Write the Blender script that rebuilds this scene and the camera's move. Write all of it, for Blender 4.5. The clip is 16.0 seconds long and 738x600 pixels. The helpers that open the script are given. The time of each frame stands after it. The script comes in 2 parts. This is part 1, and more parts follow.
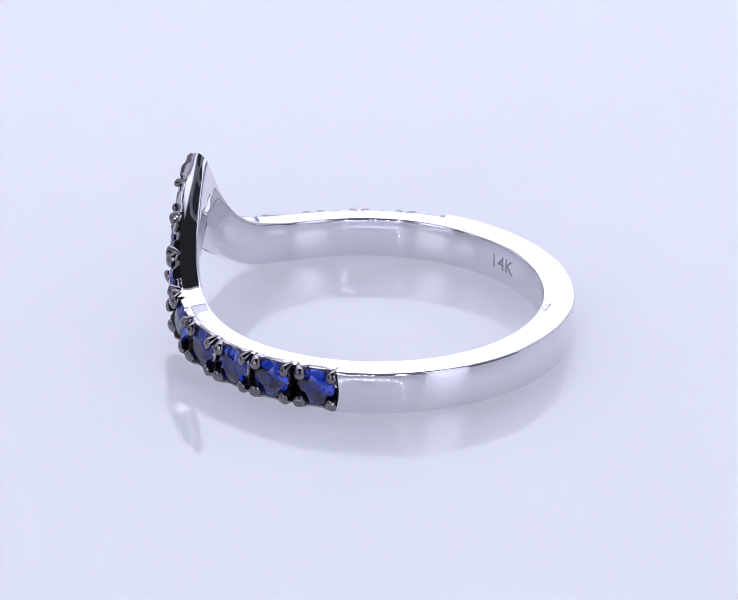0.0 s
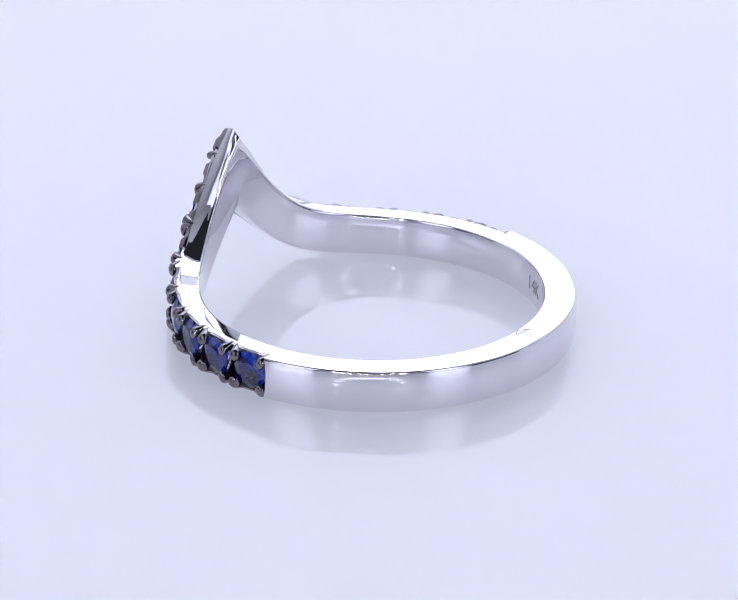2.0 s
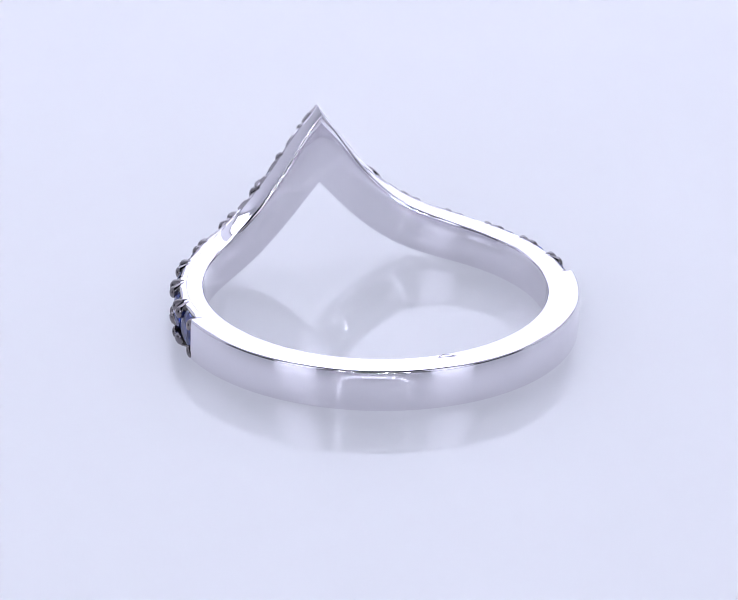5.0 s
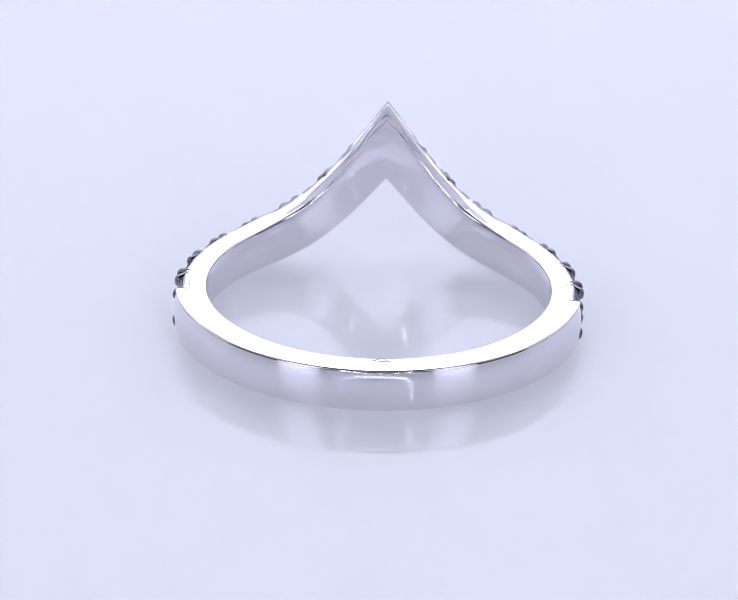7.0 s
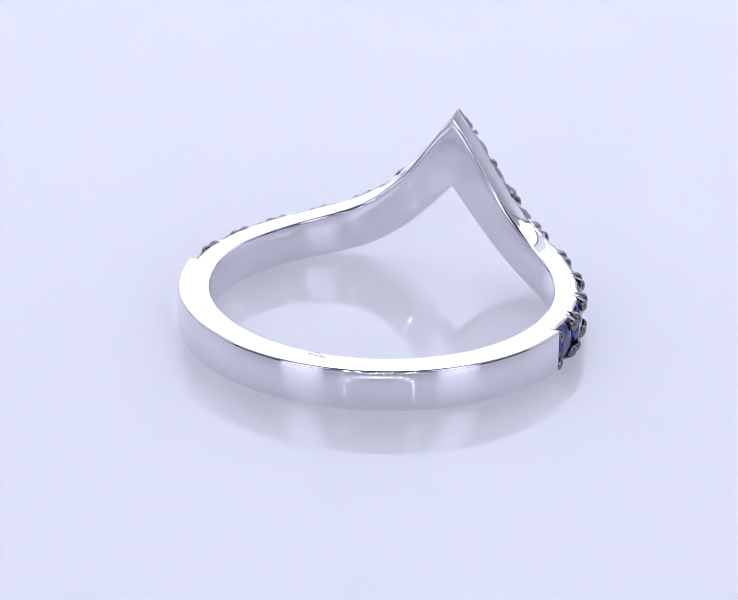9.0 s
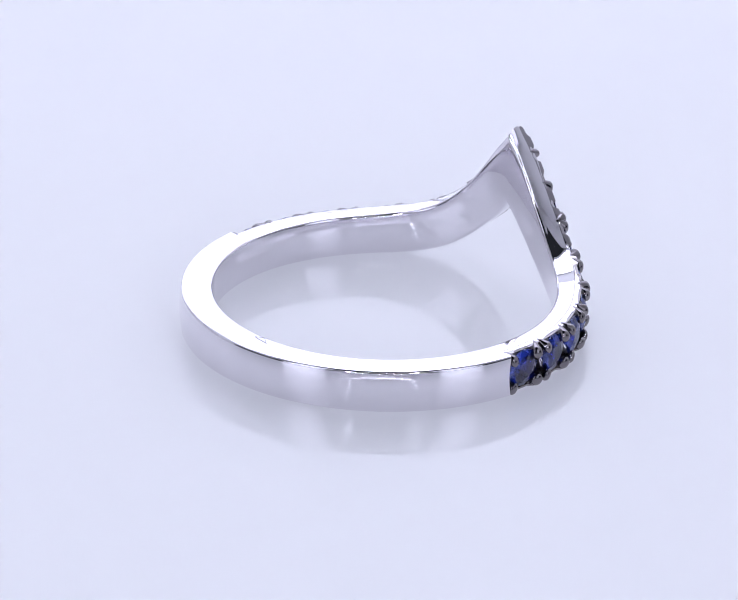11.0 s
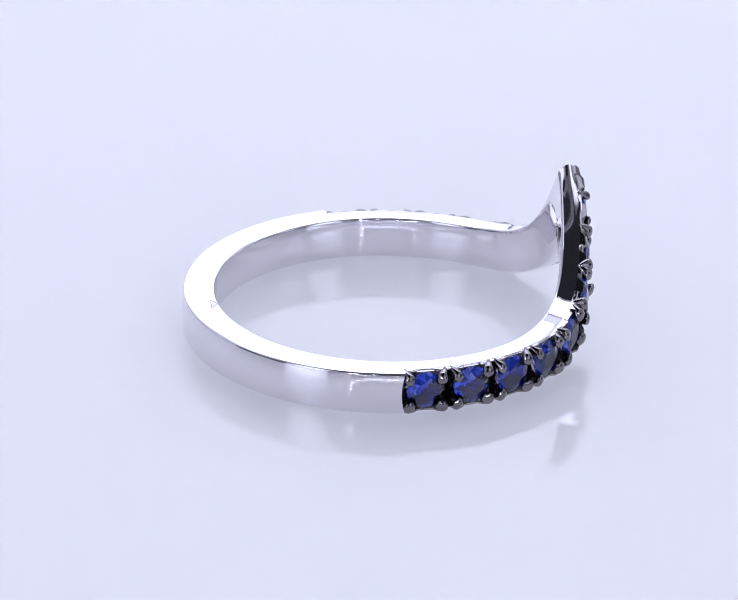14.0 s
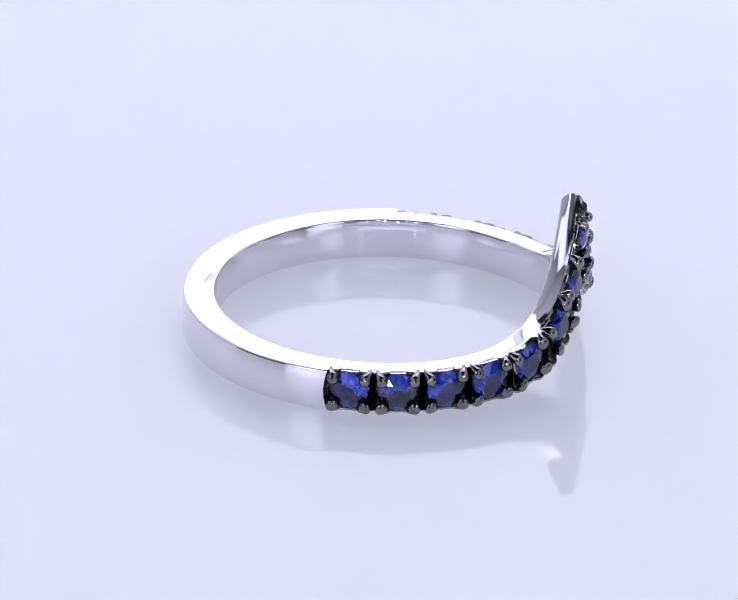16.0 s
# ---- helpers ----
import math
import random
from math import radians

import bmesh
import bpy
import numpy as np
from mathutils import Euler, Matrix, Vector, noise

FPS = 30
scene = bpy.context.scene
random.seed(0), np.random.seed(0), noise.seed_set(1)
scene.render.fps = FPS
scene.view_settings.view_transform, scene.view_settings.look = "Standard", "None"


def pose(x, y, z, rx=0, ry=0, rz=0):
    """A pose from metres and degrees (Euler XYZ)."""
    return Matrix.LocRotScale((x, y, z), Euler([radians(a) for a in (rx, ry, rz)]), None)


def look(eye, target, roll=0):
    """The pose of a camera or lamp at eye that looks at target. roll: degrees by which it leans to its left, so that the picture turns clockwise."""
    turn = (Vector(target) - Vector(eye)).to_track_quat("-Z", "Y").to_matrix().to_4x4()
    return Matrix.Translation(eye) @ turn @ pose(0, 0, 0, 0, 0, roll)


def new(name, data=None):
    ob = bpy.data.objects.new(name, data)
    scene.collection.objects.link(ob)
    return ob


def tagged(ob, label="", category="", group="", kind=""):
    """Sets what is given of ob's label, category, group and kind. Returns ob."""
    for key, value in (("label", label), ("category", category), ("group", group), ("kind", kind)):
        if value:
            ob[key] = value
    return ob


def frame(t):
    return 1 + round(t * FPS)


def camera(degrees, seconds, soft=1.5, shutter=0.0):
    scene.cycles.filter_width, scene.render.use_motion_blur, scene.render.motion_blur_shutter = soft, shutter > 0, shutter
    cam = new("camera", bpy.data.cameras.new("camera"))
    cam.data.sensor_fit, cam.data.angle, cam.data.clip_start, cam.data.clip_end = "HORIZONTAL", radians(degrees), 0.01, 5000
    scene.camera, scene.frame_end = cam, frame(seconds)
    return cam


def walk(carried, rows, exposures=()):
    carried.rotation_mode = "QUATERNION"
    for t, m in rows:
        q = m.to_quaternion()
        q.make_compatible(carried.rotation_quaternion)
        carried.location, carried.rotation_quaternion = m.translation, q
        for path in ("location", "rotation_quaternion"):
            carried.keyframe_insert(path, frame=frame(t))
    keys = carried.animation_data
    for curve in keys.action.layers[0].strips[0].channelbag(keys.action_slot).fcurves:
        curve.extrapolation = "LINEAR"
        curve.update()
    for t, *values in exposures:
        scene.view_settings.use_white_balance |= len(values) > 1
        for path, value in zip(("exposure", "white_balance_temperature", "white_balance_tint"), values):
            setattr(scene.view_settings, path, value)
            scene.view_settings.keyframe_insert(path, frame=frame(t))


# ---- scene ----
MM = 0.001
cam = camera(6.8688, 16.0, soft=0.9)
EYE, AIM, LEAN = (0.0, -0.27231, 0.12522), (-0.000475, 0.0, 0.00156), 1.1086
walk(cam, [(0.0, look(EYE, AIM, LEAN)), (16.0, look(EYE, AIM, LEAN))])
# macro lens stopped far down, sharp on the near half of the ring
cam.data.dof.use_dof = True
cam.data.dof.focus_distance = 0.2925
cam.data.dof.aperture_fstop = 300.0

# ---- world and exposure ----
world = bpy.data.worlds.new("dim_room")
scene.world = world
world.use_nodes = True
world.node_tree.nodes["Background"].inputs["Color"].default_value = (0.05, 0.055, 0.07, 1)
world.node_tree.nodes["Background"].inputs["Strength"].default_value = 0.35
scene.view_settings.exposure = 0.0
GLOW = (0.775, 0.80, 1.0)          # cool white of the lamps
CEILING_GLOW, BACK_GLOW, SIDE_GLOW, LED_GLOW, FLOOR_FILL = 3.4, 0.97, 0.92, 130.0, 0.19


# ---- materials ----
def material(name, colour, rough=0.4, metal=0.0, ior=1.5, transmission=0.0, grain=0.0, grain_scale=400.0, bump=0.0, rough_var=0.0):
    m = bpy.data.materials.new(name)
    m.use_nodes = True
    nt = m.node_tree
    b = nt.nodes["Principled BSDF"]
    b.inputs["Base Color"].default_value = (*colour, 1)
    b.inputs["Roughness"].default_value = rough
    b.inputs["Metallic"].default_value = metal
    b.inputs["IOR"].default_value = ior
    b.inputs["Transmission Weight"].default_value = transmission
    if grain or bump or rough_var:
        tc = nt.nodes.new("ShaderNodeTexCoord")
        fine = nt.nodes.new("ShaderNodeTexNoise")
        fine.inputs["Scale"].default_value = grain_scale
        fine.inputs["Detail"].default_value = 5
        broad = nt.nodes.new("ShaderNodeTexNoise")
        broad.inputs["Scale"].default_value = grain_scale * 0.08
        broad.inputs["Detail"].default_value = 3
        for n in (fine, broad):
            nt.links.new(tc.outputs["Object"], n.inputs["Vector"])
        both = nt.nodes.new("ShaderNodeMath")
        both.operation = "MULTIPLY_ADD"
        both.inputs[1].default_value = 0.5
        half = nt.nodes.new("ShaderNodeMath")
        half.operation = "MULTIPLY"
        half.inputs[1].default_value = 0.5
        nt.links.new(broad.outputs["Fac"], half.inputs[0])
        nt.links.new(fine.outputs["Fac"], both.inputs[0])
        nt.links.new(half.outputs[0], both.inputs[2])
        if grain:
            mix = nt.nodes.new("ShaderNodeMix")
            mix.data_type = "RGBA"
            mix.inputs["A"].default_value = (*[c * (1 - grain) for c in colour], 1)
            mix.inputs["B"].default_value = (*[min(1, c * (1 + grain)) for c in colour], 1)
            nt.links.new(both.outputs[0], mix.inputs["Factor"])
            nt.links.new(mix.outputs["Result"], b.inputs["Base Color"])
        if rough_var:
            rr = nt.nodes.new("ShaderNodeMapRange")
            rr.inputs["From Min"].default_value, rr.inputs["From Max"].default_value = 0.3, 0.7
            rr.inputs["To Min"].default_value = max(0.0, rough - rough_var)
            rr.inputs["To Max"].default_value = rough + rough_var
            nt.links.new(both.outputs[0], rr.inputs["Value"])
            nt.links.new(rr.outputs["Result"], b.inputs["Roughness"])
        if bump:
            bn = nt.nodes.new("ShaderNodeBump")
            bn.inputs["Strength"].default_value = bump
            bn.inputs["Distance"].default_value = 0.00002
            nt.links.new(fine.outputs["Fac"], bn.inputs["Height"])
            nt.links.new(bn.outputs["Normal"], b.inputs["Normal"])
    return m


def glowing(name, strength, colour=GLOW, soft=0.0):
    m = bpy.data.materials.new(name)
    m.use_nodes = True
    b = m.node_tree.nodes["Principled BSDF"]
    b.inputs["Base Color"].default_value = (0.8, 0.8, 0.8, 1)
    b.inputs["Emission Color"].default_value = (*colour, 1)
    b.inputs["Emission Strength"].default_value = strength
    if soft:
        # the diffuser is brightest along its middle and fades towards its long edges
        nt = m.node_tree
        tc, sep = nt.nodes.new("ShaderNodeTexCoord"), nt.nodes.new("ShaderNodeSeparateXYZ")
        nt.links.new(tc.outputs["Object"], sep.inputs[0])
        away, fade = nt.nodes.new("ShaderNodeMath"), nt.nodes.new("ShaderNodeMapRange")
        away.operation = "ABSOLUTE"
        nt.links.new(sep.outputs["X"], away.inputs[0])
        fade.interpolation_type = "SMOOTHSTEP"
        fade.inputs["From Min"].default_value, fade.inputs["From Max"].default_value = soft * 0.35, soft
        fade.inputs["To Min"].default_value, fade.inputs["To Max"].default_value = strength, strength * 0.35
        nt.links.new(away.outputs[0], fade.inputs["Value"])
        nt.links.new(fade.outputs["Result"], b.inputs["Emission Strength"])
    return m


WHITE_GOLD = material("white_gold", (0.815, 0.795, 0.835), 0.04, 1.0, rough_var=0.025, grain_scale=900, grain=0.045)
BLACK_RHODIUM = material("black_rhodium", (0.225, 0.21, 0.222), 0.06, 1.0, rough_var=0.03, grain_scale=3000, grain=0.2)
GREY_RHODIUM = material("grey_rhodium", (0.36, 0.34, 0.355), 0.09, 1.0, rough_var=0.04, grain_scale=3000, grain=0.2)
# dark metal of the seat, shade of its narrow grooves put into the colour
DARK_RECESS = material("dark_recess_metal", (0.045, 0.042, 0.046), 0.28, 1.0, rough_var=0.12, grain_scale=6000, grain=0.35, bump=0.3)
SAPPHIRE = material("sapphire", (0.016, 0.052, 0.50), 0.01, 0.0, 1.77, 1.0)
ENGRAVED = material("engraved", (0.40, 0.38, 0.42), 0.45, 1.0)
MARK = material("dark_hairline", (0.12, 0.11, 0.13), 0.6)
ACRYLIC = material("white_acrylic", (0.66, 0.66, 0.66), 0.002, 0.0, 1.47, grain_scale=60, grain=0.01)
# opal acrylic lets light wander under its surface, so that shadows on it spread out and fade
ACRYLIC_BSDF = ACRYLIC.node_tree.nodes["Principled BSDF"]
ACRYLIC_BSDF.inputs["Subsurface Weight"].default_value = 1.0
ACRYLIC_BSDF.inputs["Subsurface Radius"].default_value = (1.0, 1.0, 1.0)
ACRYLIC_BSDF.inputs["Subsurface Scale"].default_value = 0.02
# even glow added to the floor material; it fills the shadows round the ring
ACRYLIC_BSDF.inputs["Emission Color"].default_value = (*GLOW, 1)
ACRYLIC_BSDF.inputs["Emission Strength"].default_value = FLOOR_FILL
BOX_GREY = material("matt_grey_panel", (0.60, 0.60, 0.61), 0.6, grain=0.03, grain_scale=30)
HOUSING = material("grey_plastic", (0.35, 0.35, 0.36), 0.5, grain=0.08, grain_scale=200)
LENS_BLACK = material("black_anodised", (0.02, 0.02, 0.022), 0.35, grain=0.1, grain_scale=300)
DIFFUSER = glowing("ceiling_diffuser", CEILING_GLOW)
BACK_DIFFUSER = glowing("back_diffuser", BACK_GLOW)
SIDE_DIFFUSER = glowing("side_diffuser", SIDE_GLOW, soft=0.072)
LED = glowing("led", LED_GLOW, (0.82, 0.85, 1.0))


# ---- mesh helpers ----
def mesh_of(name, verts, faces, mat, smooth=None):
    me = bpy.data.meshes.new(name)
    me.from_pydata([tuple(v) for v in verts], [], faces)
    bm = bmesh.new()
    bm.from_mesh(me)
    bmesh.ops.recalc_face_normals(bm, faces=bm.faces)
    bm.to_mesh(me)
    bm.free()
    if smooth is not None:
        me.shade_smooth()
        me.set_sharp_from_angle(angle=radians(smooth))
    me.materials.append(mat)
    return me


def part(name, me, parent, label="", m=None):
    ob = new(name, me)
    ob.parent = parent
    if m is not None:
        ob.matrix_basis = m
    return tagged(ob, label)


def slab(name, size, mat, bevel=0.002):
    bm = bmesh.new()
    bmesh.ops.create_cube(bm, size=1, matrix=Matrix.Diagonal((*size, 1)))
    bmesh.ops.bevel(bm, geom=bm.edges[:], offset=bevel, segments=2, affect="EDGES")
    me = bpy.data.meshes.new(name)
    bm.to_mesh(me)
    bm.free()
    me.materials.append(mat)
    return me


def lathe(profile, count, closed):
    """Verts and faces of a profile of (radius, height) turned about z."""
    verts, faces, n = [], [], len(profile)
    for i in range(count):
        a = 2 * math.pi * i / count
        verts += [(r * math.cos(a), r * math.sin(a), z) for r, z in profile]
    for i in range(count):
        j = (i + 1) % count
        for k in range(n if closed else n - 1):
            l = (k + 1) % n
            faces.append((i * n + k, j * n + k, j * n + l, i * n + l))
    return verts, faces


# ---- the photo box ----
def photo_box():
    x, y0, y1, h, th = 0.36, -0.46, 0.42, 0.50, 0.01
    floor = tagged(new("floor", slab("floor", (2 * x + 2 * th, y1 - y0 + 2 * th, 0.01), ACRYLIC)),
                   "glossy white acrylic floor of a photo box", "floor", kind="structure")
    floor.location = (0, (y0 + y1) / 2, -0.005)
    for name, size, place in (
            ("wall_back", (2 * x, th, h), (0, y1 + th / 2, h / 2)),
            ("wall_front_left", (x - 0.15, th, h), (-(x + 0.15) / 2, y0 - th / 2, h / 2)),
            ("wall_front_right", (x - 0.15, th, h), ((x + 0.15) / 2, y0 - th / 2, h / 2)),
            ("wall_left", (th, y1 - y0 + 2 * th, h), (-x - th / 2, (y0 + y1) / 2, h / 2)),
            ("wall_right", (th, y1 - y0 + 2 * th, h), (x + th / 2, (y0 + y1) / 2, h / 2))):
        wall = tagged(new(name, slab(name, size, BOX_GREY)), "matt light grey wall of a photo box", "wall", kind="structure")
        wall.location = place
    # unseen dark strips added along both side walls, mirrored in the ring's outer edge
    for name, side in (("dark_strip_left", -1), ("dark_strip_right", 1)):
        strip = tagged(new(name, slab(name, (0.006, 0.44, 0.15), LENS_BLACK)), "added black strip along the foot of the wall, for dark reflections", "baseboard", kind="structure")
        strip.location = (side * (x - 0.003), -0.24, 0.075)
    # ceiling of four strips round the viewing hatch
    hx, hy0, hy1 = 0.21, -0.45, 0.16
    verts, faces = [], []
    for sx0, sx1, sy0, sy1 in ((-x - th, x + th, hy1, y1 + th), (-x - th, x + th, y0 - th, hy0), (-x - th, -hx, hy0, hy1), (hx, x + th, hy0, hy1)):
        k = len(verts)
        verts += [(a, b, c) for c in (h, h + th) for a, b in ((sx0, sy0), (sx1, sy0), (sx1, sy1), (sx0, sy1))]
        faces += [(k, k + 1, k + 2, k + 3), (k + 4, k + 5, k + 6, k + 7)] + [(k + i, k + (i + 1) % 4, k + 4 + (i + 1) % 4, k + 4 + i) for i in range(4)]
    tagged(new("ceiling", mesh_of("ceiling", verts, faces, BOX_GREY)), "matt light grey top of a photo box with an open hatch", "ceiling", kind="structure")


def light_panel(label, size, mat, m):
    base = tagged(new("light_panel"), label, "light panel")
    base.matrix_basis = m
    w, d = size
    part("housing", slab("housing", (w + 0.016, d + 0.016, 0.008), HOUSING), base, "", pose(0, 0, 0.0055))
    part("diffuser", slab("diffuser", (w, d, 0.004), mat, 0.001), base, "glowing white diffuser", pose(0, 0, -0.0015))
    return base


def ring_light():
    """Round lamp with single diodes about the lens, facing along -z of its own space."""
    base = tagged(new("ring_light"), "grey rounded square lamp frame with small white diodes around a lens", "ring light")
    base.matrix_basis = look(EYE, AIM) @ pose(0, 0, -0.004)
    def square(a):
        return (abs(math.cos(a)) ** 4 + abs(math.sin(a)) ** 4) ** -0.25

    v, f = lathe([(0.080, 0.0), (0.080, 0.010), (0.102, 0.010), (0.102, 0.0), (0.100, -0.002), (0.082, -0.002)], 96, True)
    v = [(x * square(math.atan2(y, x)), y * square(math.atan2(y, x)), z) for x, y, z in v]
    part("housing", mesh_of("housing", v, f, HOUSING, 40), base)
    v, f = lathe([(0.0, -0.0022), (0.0018, -0.0019), (0.0029, -0.0011), (0.0032, 0.0)], 12, False)
    led = mesh_of("diode", v, f, LED, 60)
    for i in range(28):
        a = 2 * math.pi * (i + 0.5) / 28
        reach = 0.091 * square(a)
        part("diode", led, base, "", pose(reach * math.cos(a), reach * math.sin(a), -0.002))


def lens_barrel():
    base = tagged(new("lens_barrel", None), "black macro lens barrel", "lens")
    base.matrix_basis = look(EYE, AIM)
    v, f = lathe([(0.014, 0.0), (0.014, 0.06), (0.054, 0.06), (0.055, 0.0), (0.053, -0.002), (0.046, -0.002), (0.040, 0.002), (0.020, 0.004)], 64, True)
    part("barrel", mesh_of("barrel", v, f, LENS_BLACK, 40), base)


photo_box()
light_panel("wide glowing ceiling panel of a photo box", (0.64, 0.22), DIFFUSER, pose(0, 0.29, 0.490))
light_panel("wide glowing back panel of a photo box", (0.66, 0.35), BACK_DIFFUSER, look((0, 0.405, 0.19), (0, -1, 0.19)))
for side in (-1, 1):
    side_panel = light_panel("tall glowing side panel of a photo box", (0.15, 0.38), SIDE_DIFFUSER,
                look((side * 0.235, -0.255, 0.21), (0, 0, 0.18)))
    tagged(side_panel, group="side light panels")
ring_light()
lens_barrel()

# ---- the ring, in millimetres about its own centre; the peak points along +x, z = 0 is the band's lower edge ----
R_IN, R_OUT, R_SEAT, END, BULGE = 8.38, 9.90, 8.74, 96.6, 0.076
TOP = ((0, 7.95), (6, 6.62), (15, 4.62), (24, 3.3), (28, 2.9), (36, 2.45), (46, 2.2), (58, 2.1), (70, 2.08), (180, 2.08))
LOW = ((0, 4.05), (7.8, 2.7), (16.7, 1.45), (20.5, 1.1), (26, 0.62), (34, 0.28), (42, 0.1), (55, 0.03), (70, 0.0), (180, 0.0))


def smooth_curve(knots, width=3.2):
    grid = np.arange(0, 180.01, 0.25)
    z = np.interp(grid, [k[0] for k in knots], [k[1] for k in knots])
    pad = 48
    ext = np.concatenate([2 * z[0] - z[pad:0:-1], z, np.full(pad, z[-1])])
    kern = np.exp(-0.5 * (np.arange(-pad, pad + 1) * 0.25 / width) ** 2)
    return grid, np.convolve(ext, kern / kern.sum(), "valid")


TOP_CURVE, LOW_CURVE = smooth_curve(TOP), smooth_curve(LOW)


def z_top(a):
    return float(np.interp(abs(a), *TOP_CURVE))


def z_low(a):
    return float(np.interp(abs(a), *LOW_CURVE))


def lean(z):
    return -0.03 * max(0.0, z - 2.1)


def bulge(v):
    return BULGE * (1 - min(1.0, abs(v)) ** 2.5)


def spot(a, r, z):
    return Vector((r * math.cos(radians(a)), r * math.sin(radians(a)), z))


SIDE = (90.8, 77.0, 63.2, 49.2, 35.0, 20.8, 10.6)


def z_stone(a):
    """Height of the line of stones: midway on the band, a little higher on the rising arms."""
    return (z_low(a) + z_top(a)) / 2 + 0.04 + 0.06 * math.exp(-((abs(a) - 20) / 16) ** 2)


def stone_frame(a):
    z = z_stone(a)
    d = 0.6
    t = (spot(a + d, 9.6, z_stone(a + d)) - spot(a - d, 9.6, z_stone(a - d))).normalized()
    out = Vector((math.cos(radians(a)), math.sin(radians(a)), 0.03 if z > 2.1 else 0.0))
    out = (out - t * out.dot(t)).normalized()
    up = out.cross(t)
    m = Matrix((t, up, out)).transposed().to_4x4()
    m.translation = spot(a, 9.6 + lean(z), z) * MM
    return m


STONES = [0.0] + [a for s in SIDE for a in (s, -s)]
FRAMES = [stone_frame(a) for a in STONES]


def stone_gap(a):
    """Way along the band to the nearest stone, in parts of the stones' spacing."""
    here = spot(a, 9.6, z_stone(a))
    return min((here - m.translation / MM).length for m in FRAMES) / 2.3


def rail(a):
    """Outer radius of the thin white rails above and below the stones, cut back at each stone."""
    up = min(1.0, max(0.0, (stone_gap(a) - 0.12) / 0.25))
    return 9.44 + 0.09 * up * up * (3 - 2 * up)


def roll(r):
    """Drop of the top face towards its outer edge beside the stones."""
    return 0.7 * max(0.0, r - 9.25) ** 2


def bite(w, v):
    """Degrees by which the plain side of the band is scooped out beside the last stone."""
    return math.copysign(1.0 * (1 - v * v) * max(0.0, 1 - abs(abs(w) - END) / 7), w)


def shoulder(a):
    """Outer radius of the dark shoulders: scooped at each stone, notched between two claws."""
    gap = stone_gap(a)
    up = min(1.0, max(0.0, (gap - 0.12) / 0.16))
    notch = max(0.0, 1 - abs(gap - 0.5) / 0.10)
    return 9.58 + 0.22 * up * up * (3 - 2 * up) - 0.5 * notch


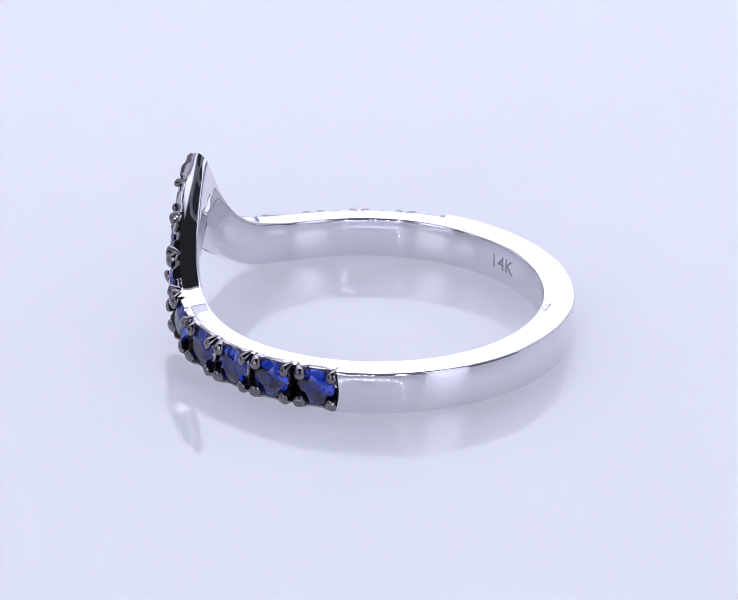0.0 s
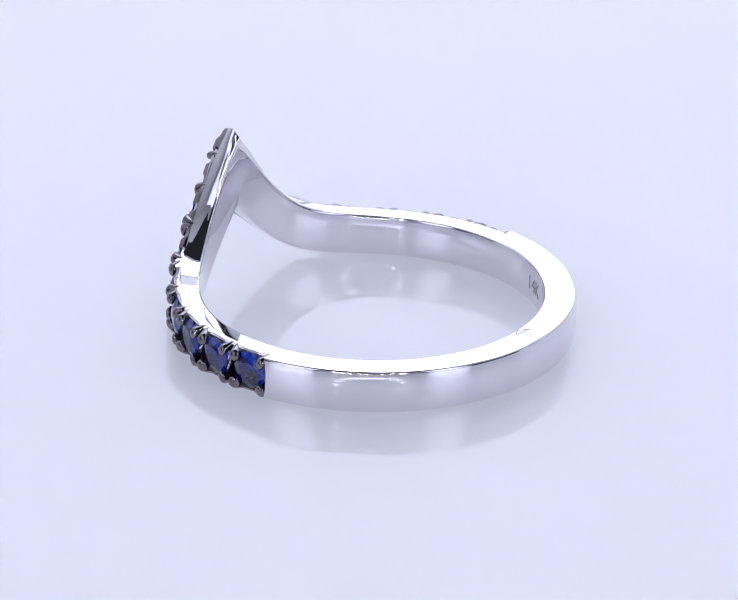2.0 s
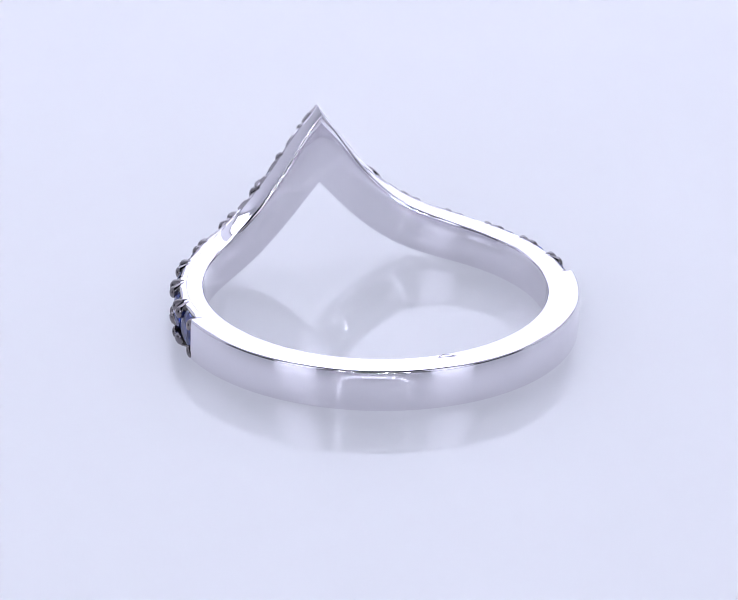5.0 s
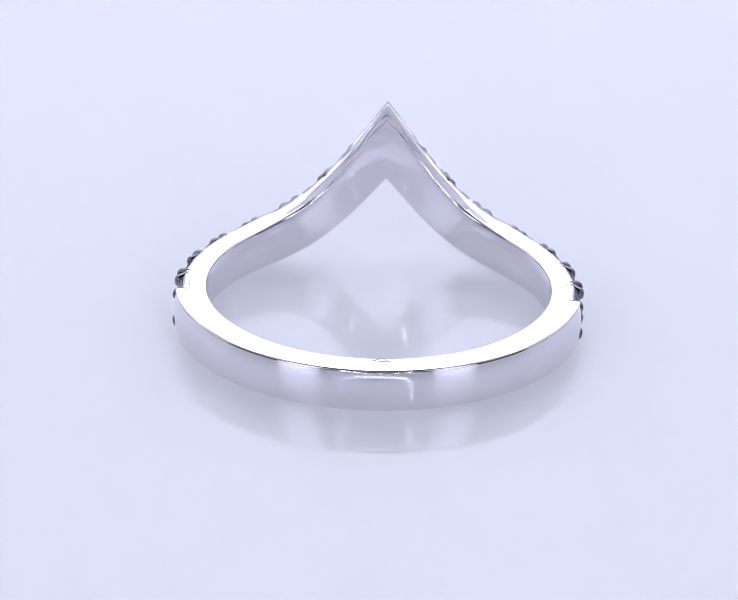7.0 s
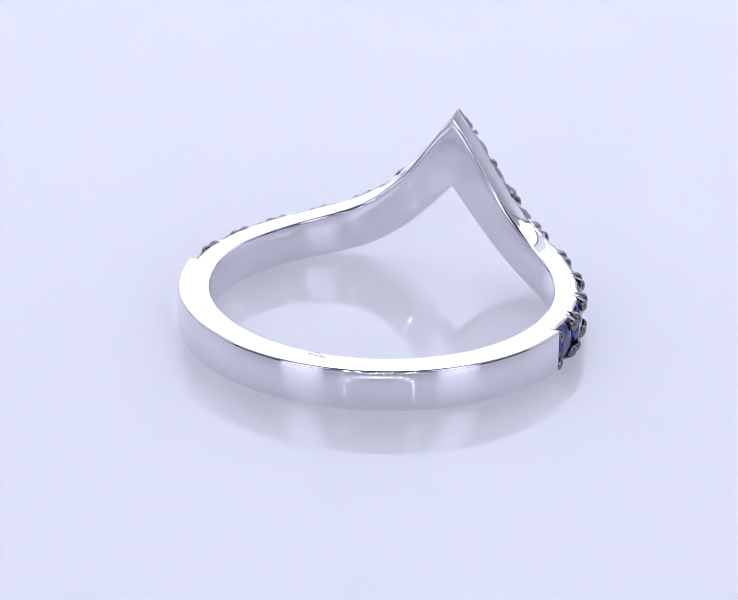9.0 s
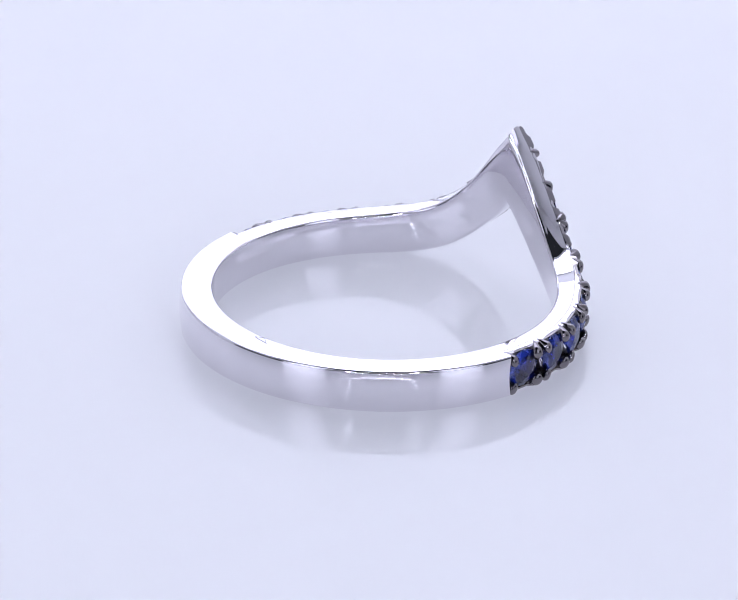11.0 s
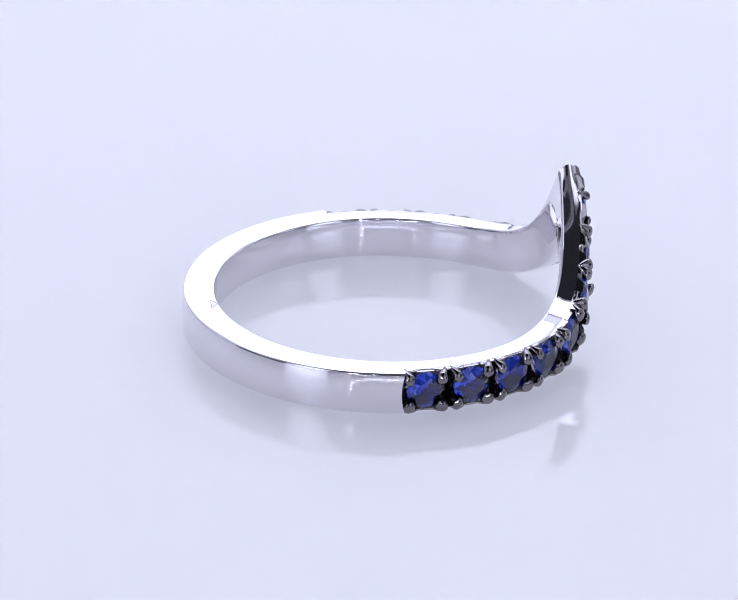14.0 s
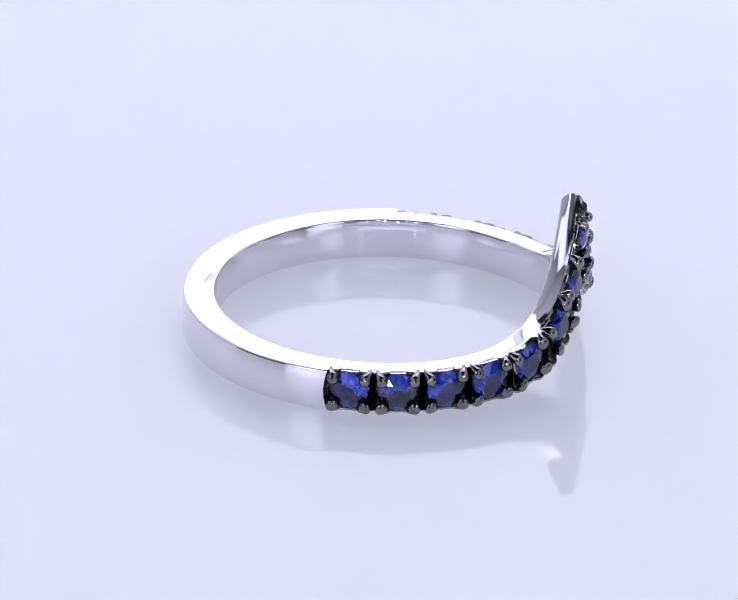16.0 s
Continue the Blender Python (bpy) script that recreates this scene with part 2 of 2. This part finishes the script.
def band_mesh():
    angles = list(np.arange(-END, END + 0.01, END / 260)) + [END + 0.08 * k for k in (1, 2)]
    angles += list(np.linspace(END + 1, 360 - END - 1, 168)) + [360 - END - 0.16, 360 - END - 0.08]
    verts, faces = [], []
    b = 0.13
    for a in angles:
        w = a if a <= 180 else a - 360
        lo, hi = z_low(w), z_top(w)
        mid, half = (lo + hi) / 2, (hi - lo) / 2
        set_here = abs(w) <= END + 0.01
        ease = 1 - 0.75 * math.exp(-(w / 30) ** 4)
        soft_edge = b + 0.06 * math.exp(-(w / 30) ** 4)      # softer inner edge on the peak
        ro = rail(w) if set_here else R_OUT
        bi, bo = soft_edge, 0.03 if set_here else b
        crown = 0.035 * math.exp(-(w / 32) ** 4)
        prof = [(R_IN - ease * bulge(-1 + k / 4), mid + (-1 + k / 4) * (half - bi)) for k in range(9)]
        prof += [(R_IN + bi - bi * math.cos(c), hi - bi + bi * math.sin(c)) for c in (0.39, 0.79, 1.18)]
        prof += [(R_IN + bi, hi), (R_IN + 1.3 * bi, hi)]
        wide = (9.24 if set_here else ro - 1.3 * bo - 0.12) - R_IN - 1.3 * bi
        prof += [(R_IN + 1.3 * bi + u * wide, hi + crown * 4 * u * (1 - u)) for u in (0.1, 0.22, 0.36, 0.5, 0.64, 0.78, 0.9)]
        sink = roll if set_here else (lambda r: 0.0)
        edge, inner = ro - 1.3 * bo, R_IN + 1.3 * bi + wide
        prof += [(inner + u * (edge - inner), hi - sink(inner + u * (edge - inner))) for u in (0.2, 0.4, 0.6, 0.8, 1.0)]
        prof += [(ro - bo, hi - sink(ro - bo))]
        prof += [(ro - bo + bo * math.sin(c), hi - sink(ro) - bo + bo * math.cos(c)) for c in (0.39, 0.79, 1.18)]
        for k in range(9):
            v = 1 - k / 4
            if set_here:
                prof.append((ro if abs(v) > 0.9 else R_SEAT, (-sink(ro) if v > 0.9 else 0.0) + mid + (0.86 if abs(v) == 0.75 else abs(v)) * math.copysign(half - bo, v)))
            else:
                prof.append((ro + bulge(v), mid + v * (half - bo)))
        bl = min(bo, 0.045)      # crisper lower edge
        prof += [(ro - bl + bl * math.cos(c), lo + bl - bl * math.sin(c)) for c in (0.39, 0.79, 1.18)]
        prof += [(ro - bl, lo), (ro - 1.3 * bl, lo), (R_IN + 1.3 * bi, lo), (R_IN + bi, lo)]
        prof += [(R_IN + bi - bi * math.sin(c), lo + bi - bi * math.cos(c)) for c in (0.39, 0.79, 1.18)]
        for r, z in prof:
            v = (z - mid) / half
            z -= 0.32 * math.exp(-(w / 3.5) ** 2) * ((r - 8.98) / 0.6) ** 2 * max(0.0, v) ** 6      # rounded tip
            turn = bite(w, v) if r > 9.5 or set_here and r > 8.5 and abs(v) < 0.99 else 0.0
            verts.append(spot(a + turn, r + lean(z) * (r - R_IN) / (R_OUT - R_IN), z) * MM)
        n = len(prof)
    count = len(angles)
    for i in range(count):
        j = (i + 1) % count
        faces += [(i * n + k, j * n + k, j * n + (k + 1) % n, i * n + (k + 1) % n) for k in range(n)]
    return mesh_of("band", verts, faces, WHITE_GOLD, 38)


def gallery_mesh():
    """Dark pierced seat under the stones: a bowl at each stone, ridges between them."""
    angles, rows = np.concatenate([[-END + 0.03], np.arange(-END + 0.25, END - 0.2, 0.25), [END - 0.03]]), 25
    centres = [m.translation / MM for m in FRAMES]
    axes = [m.to_3x3().col[2] for m in FRAMES]
    verts, faces, near = [], [], []
    for a in angles:
        lo, hi = z_low(a), z_top(a)
        slope = (z_top(a + 0.5) - z_top(a - 0.5)) / (9.6 * radians(1))
        upright = 1 / math.sqrt(1 + slope * slope)
        arm = math.exp(-(a / 42) ** 6)
        at_end = abs(a) > END - 0.1
        col, reach = [], []
        for k in range(rows):
            v = -1 + 2 * k / (rows - 1)
            z = (lo + hi) / 2 + v * ((hi - lo) / 2 + 0.004)
            p = spot(a, 9.6 + lean(z), z)
            d = 9.0
            for c, ax in zip(centres, axes):
                off = p - c
                d = min(d, (off - ax * off.dot(ax)).length)
            h = 8.80 + 0.72 * d * d if d < 0.9 else 9.385 + 0.15 * min(1.0, max(0.0, d - 0.95) / 0.06)
            if abs(a) < SIDE[0]:
                h -= 0.45 * min(1.0, max(0.0, stone_gap(a) - 0.43) / 0.07)      # pointed groove between two stones
            side = min(1.0, max(0.0, (abs(v) - 0.62) / 0.26))
            h += side * (shoulder(a) - h)
            if at_end:
                h = 9.70
            # the upper edge falls away outwards
            h = min(h, 9.20 + 0.2 * arm + math.sqrt(max(0.0, hi + 0.004 - z) * upright / 0.78))
            reach.append(d)
            col.append((h, z, a + bite(a, v)))
        first, last = col[0][1], col[-1][1]
        col = [(8.70, first + 0.25, a)] + col + [(8.70, last - 0.25, a)]
        near += [9.0] + reach + [9.0]
        verts += [spot(w, h + lean(z), z) * MM for h, z, w in col]
        n = len(col)
    for i in range(len(angles) - 1):
        faces += [(i * n + k, (i + 1) * n + k, (i + 1) * n + k + 1, i * n + k + 1) for k in range(n - 1)]
        faces.append((i * n + n - 1, (i + 1) * n + n - 1, (i + 1) * n, i * n))
    faces += [tuple(range(n)), tuple(range((len(angles) - 1) * n, len(angles) * n))]
    me = mesh_of("gallery", verts, faces, DARK_RECESS, 40)
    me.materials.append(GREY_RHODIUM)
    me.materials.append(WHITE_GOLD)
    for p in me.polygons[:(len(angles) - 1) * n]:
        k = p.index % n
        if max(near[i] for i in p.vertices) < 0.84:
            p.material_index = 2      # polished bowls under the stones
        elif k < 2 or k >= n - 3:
            p.material_index = 1      # the outermost rows are paler
    return me


def stone_mesh():
    """Round brilliant of 1.76 mm with table, crown, girdle and pavilion; its girdle lies at z = 0."""
    R = 0.93
    v = [Vector((0.50 * R * math.cos(math.pi * (k + 0.5) / 4), 0.50 * R * math.sin(math.pi * (k + 0.5) / 4), 0.24)) for k in range(8)]
    v += [Vector((0.80 * R * math.cos(math.pi * k / 4), 0.80 * R * math.sin(math.pi * k / 4), 0.145)) for k in range(8)]
    v += [Vector((R * math.cos(math.pi * k / 8), R * math.sin(math.pi * k / 8), 0.02)) for k in range(16)]
    v += [Vector((R * math.cos(math.pi * k / 8), R * math.sin(math.pi * k / 8), -0.02)) for k in range(16)]
    v += [Vector((0.45 * R * math.cos(math.pi * (k + 0.5) / 4), 0.45 * R * math.sin(math.pi * (k + 0.5) / 4), -0.38)) for k in range(8)]
    v.append(Vector((0, 0, -0.68)))
    f = [tuple(range(8))]
    for k in range(8):
        kn = (k + 1) % 8
        t0, t1, c0, c1 = (k - 1) % 8, k, 8 + k, 8 + kn
        g = [16 + 2 * k, 16 + (2 * k + 1) % 16, 16 + (2 * k + 2) % 16]
        f += [(t0, t1, c0), (t1, c0, g[1]), (t1, g[1], c1), (c0, g[0], g[1]), (c1, g[1], g[2])]
        p = [i + 16 for i in g]
        f += [(g[0], g[1], p[1], p[0]), (g[1], g[2], p[2], p[1])]
        q, qn = 40 + 8 + k, 48 + kn
        f += [(p[0], p[1], q), (p[1], p[2], q), (p[2], qn, q), (q, qn, 56)]
    return mesh_of("sapphire", [p * MM for p in v], f, SAPPHIRE)


def prong_mesh(sx, sy, spread=1.0, stout=1.0):
    """One claw: a pointed tail cut into the shoulder, a stout shank and a bead bent over the stone."""
    if sy > 0:
        path = [((0.99, 0.99, -0.32), 0.02), ((0.95, 0.89, -0.20), 0.10), ((0.90, 0.79, -0.08), 0.165), ((0.85, 0.71, 0.03), 0.20),
                ((0.80, 0.65, 0.14), 0.225), ((0.765, 0.61, 0.26), 0.235), ((0.735, 0.585, 0.37), 0.205), ((0.715, 0.57, 0.45), 0.125), ((0.71, 0.57, 0.475), 0.03)]
    else:
        path = [((0.87, 0.99, -0.42), 0.03), ((0.85, 0.97, -0.24), 0.11), ((0.83, 0.91, -0.06), 0.19), ((0.81, 0.85, 0.10), 0.245),
                ((0.78, 0.80, 0.24), 0.26), ((0.75, 0.76, 0.36), 0.225), ((0.73, 0.73, 0.44), 0.14), ((0.72, 0.72, 0.475), 0.03)]
    path = [((x * spread, y * spread, z if z < 0.1 else 0.1 + 0.72 * (z - 0.1)), w * stout) for (x, y, z), w in path]      # low beads
    verts, faces, n = [], [], 14
    for (x, y, z), r in path:
        for k in range(n):
            a = 2 * math.pi * k / n
            verts.append((sx * (x + r * 0.95 * math.cos(a)) * MM, sy * (y + r * math.sin(a)) * MM, (z + 0.3 * r * math.cos(a)) * MM))
    for i in range(len(path) - 1):
        faces += [(i * n + k, i * n + (k + 1) % n, (i + 1) * n + (k + 1) % n, (i + 1) * n + k) for k in range(n)]
    faces += [tuple(range(n)), tuple(range((len(path) - 1) * n, len(path) * n))]
    return mesh_of("prong", verts, faces, BLACK_RHODIUM, 70)


def hallmark_mesh(text, size, angle, z_mid):
    cu = bpy.data.curves.new("hallmark", "FONT")
    cu.body, cu.size, cu.align_x, cu.align_y, cu.extrude = text, size, "CENTER", "CENTER", 0.004
    ob = new("hallmark_source", cu)
    me = bpy.data.meshes.new_from_object(ob.evaluated_get(bpy.context.evaluated_depsgraph_get()))
    bpy.data.objects.remove(ob)
    for v in me.vertices:
        a = angle - math.degrees(v.co.x / R_IN)
        z = z_mid + v.co.y
        t = (z - 1.04) / 0.97
        v.co = spot(a, R_IN - bulge(t) - 0.006 - v.co.z, z) * MM
    me.materials.clear()
    me.materials.append(ENGRAVED)
    return me


def scratch_mesh():
    """Hair-fine curl on the upper rim."""
    pts = [(8.72, 180.4), (8.60, 181.5), (8.50, 182.8), (8.50, 183.4), (8.66, 184.6), (8.84, 185.8), (8.88, 186.4), (8.83, 184.8), (8.78, 182.6), (8.72, 180.6)]
    verts, faces = [], []
    for i, (r, a) in enumerate(pts):
        for dr in (-0.016, 0.016):
            verts += [spot(a, r + dr, z_top(180) + 0.001) * MM, spot(a, r + dr, z_top(180) + 0.008) * MM]
        if i:
            p, q = 4 * (i - 1), 4 * i
            faces += [(p, p + 1, q + 1, q), (p + 2, p + 3, q + 3, q + 2), (p + 1, p + 3, q + 3, q + 1), (p, p + 2, q + 2, q)]
    return mesh_of("scratch", verts, faces, MARK)


def gem_ring():
    base = tagged(new("ring"), "white gold chevron ring with blue sapphires in black prongs", "ring")
    part("band", band_mesh(), base, "polished white gold band rising to a peak")
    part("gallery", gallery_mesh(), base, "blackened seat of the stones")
    stone = stone_mesh()
    rng = random.Random(4)
    claws = [prong_mesh(sx, sy, 1.0, 1.22) for sx in (-1, 1) for sy in (-1, 1)]
    arm_claws = [prong_mesh(sx, sy, 1.0 if sy < 0 else 1.06, 1.38) for sx in (-1, 1) for sy in (-1, 1)]
    peak_claws = [prong_mesh(sx, sy, 0.8 if sy > 0 else 1.0) for sx in (-1, 1) for sy in (-1, 1)]
    for i, m in enumerate(FRAMES):
        part("sapphire", stone, base, "round faceted deep blue sapphire", m @ Matrix.Rotation(rng.uniform(0, math.pi), 4, "Z"))
        for c in (peak_claws if not i else arm_claws if abs(STONES[i]) < 45 else claws):
            part("prong", c, base, "blackened rounded claw", m)
    part("hallmark", hallmark_mesh("14K", 1.05, -125.2, 1.1), base, "engraved purity mark 14K")
    part("scratch", scratch_mesh(), base, "fine curled scratch")
    return base


ring = gem_ring()

# ---- the turntable's turn ----
OFF_X, OFF_Y, START, RATE, TWIST, LIFT = 0.38, -0.12, 185.636, -10.85696, -21.4, 0.11


def ring_pose(t):
    a = START + RATE * t
    turn = Matrix.Rotation(radians(a), 4, "Z")
    return turn @ Matrix.Translation(Vector((OFF_X, OFF_Y, LIFT)) * MM) @ Matrix.Rotation(radians(TWIST), 4, "Z")


def motions():
    walk(ring, [(t / 2, ring_pose(t / 2)) for t in range(33)])


motions()
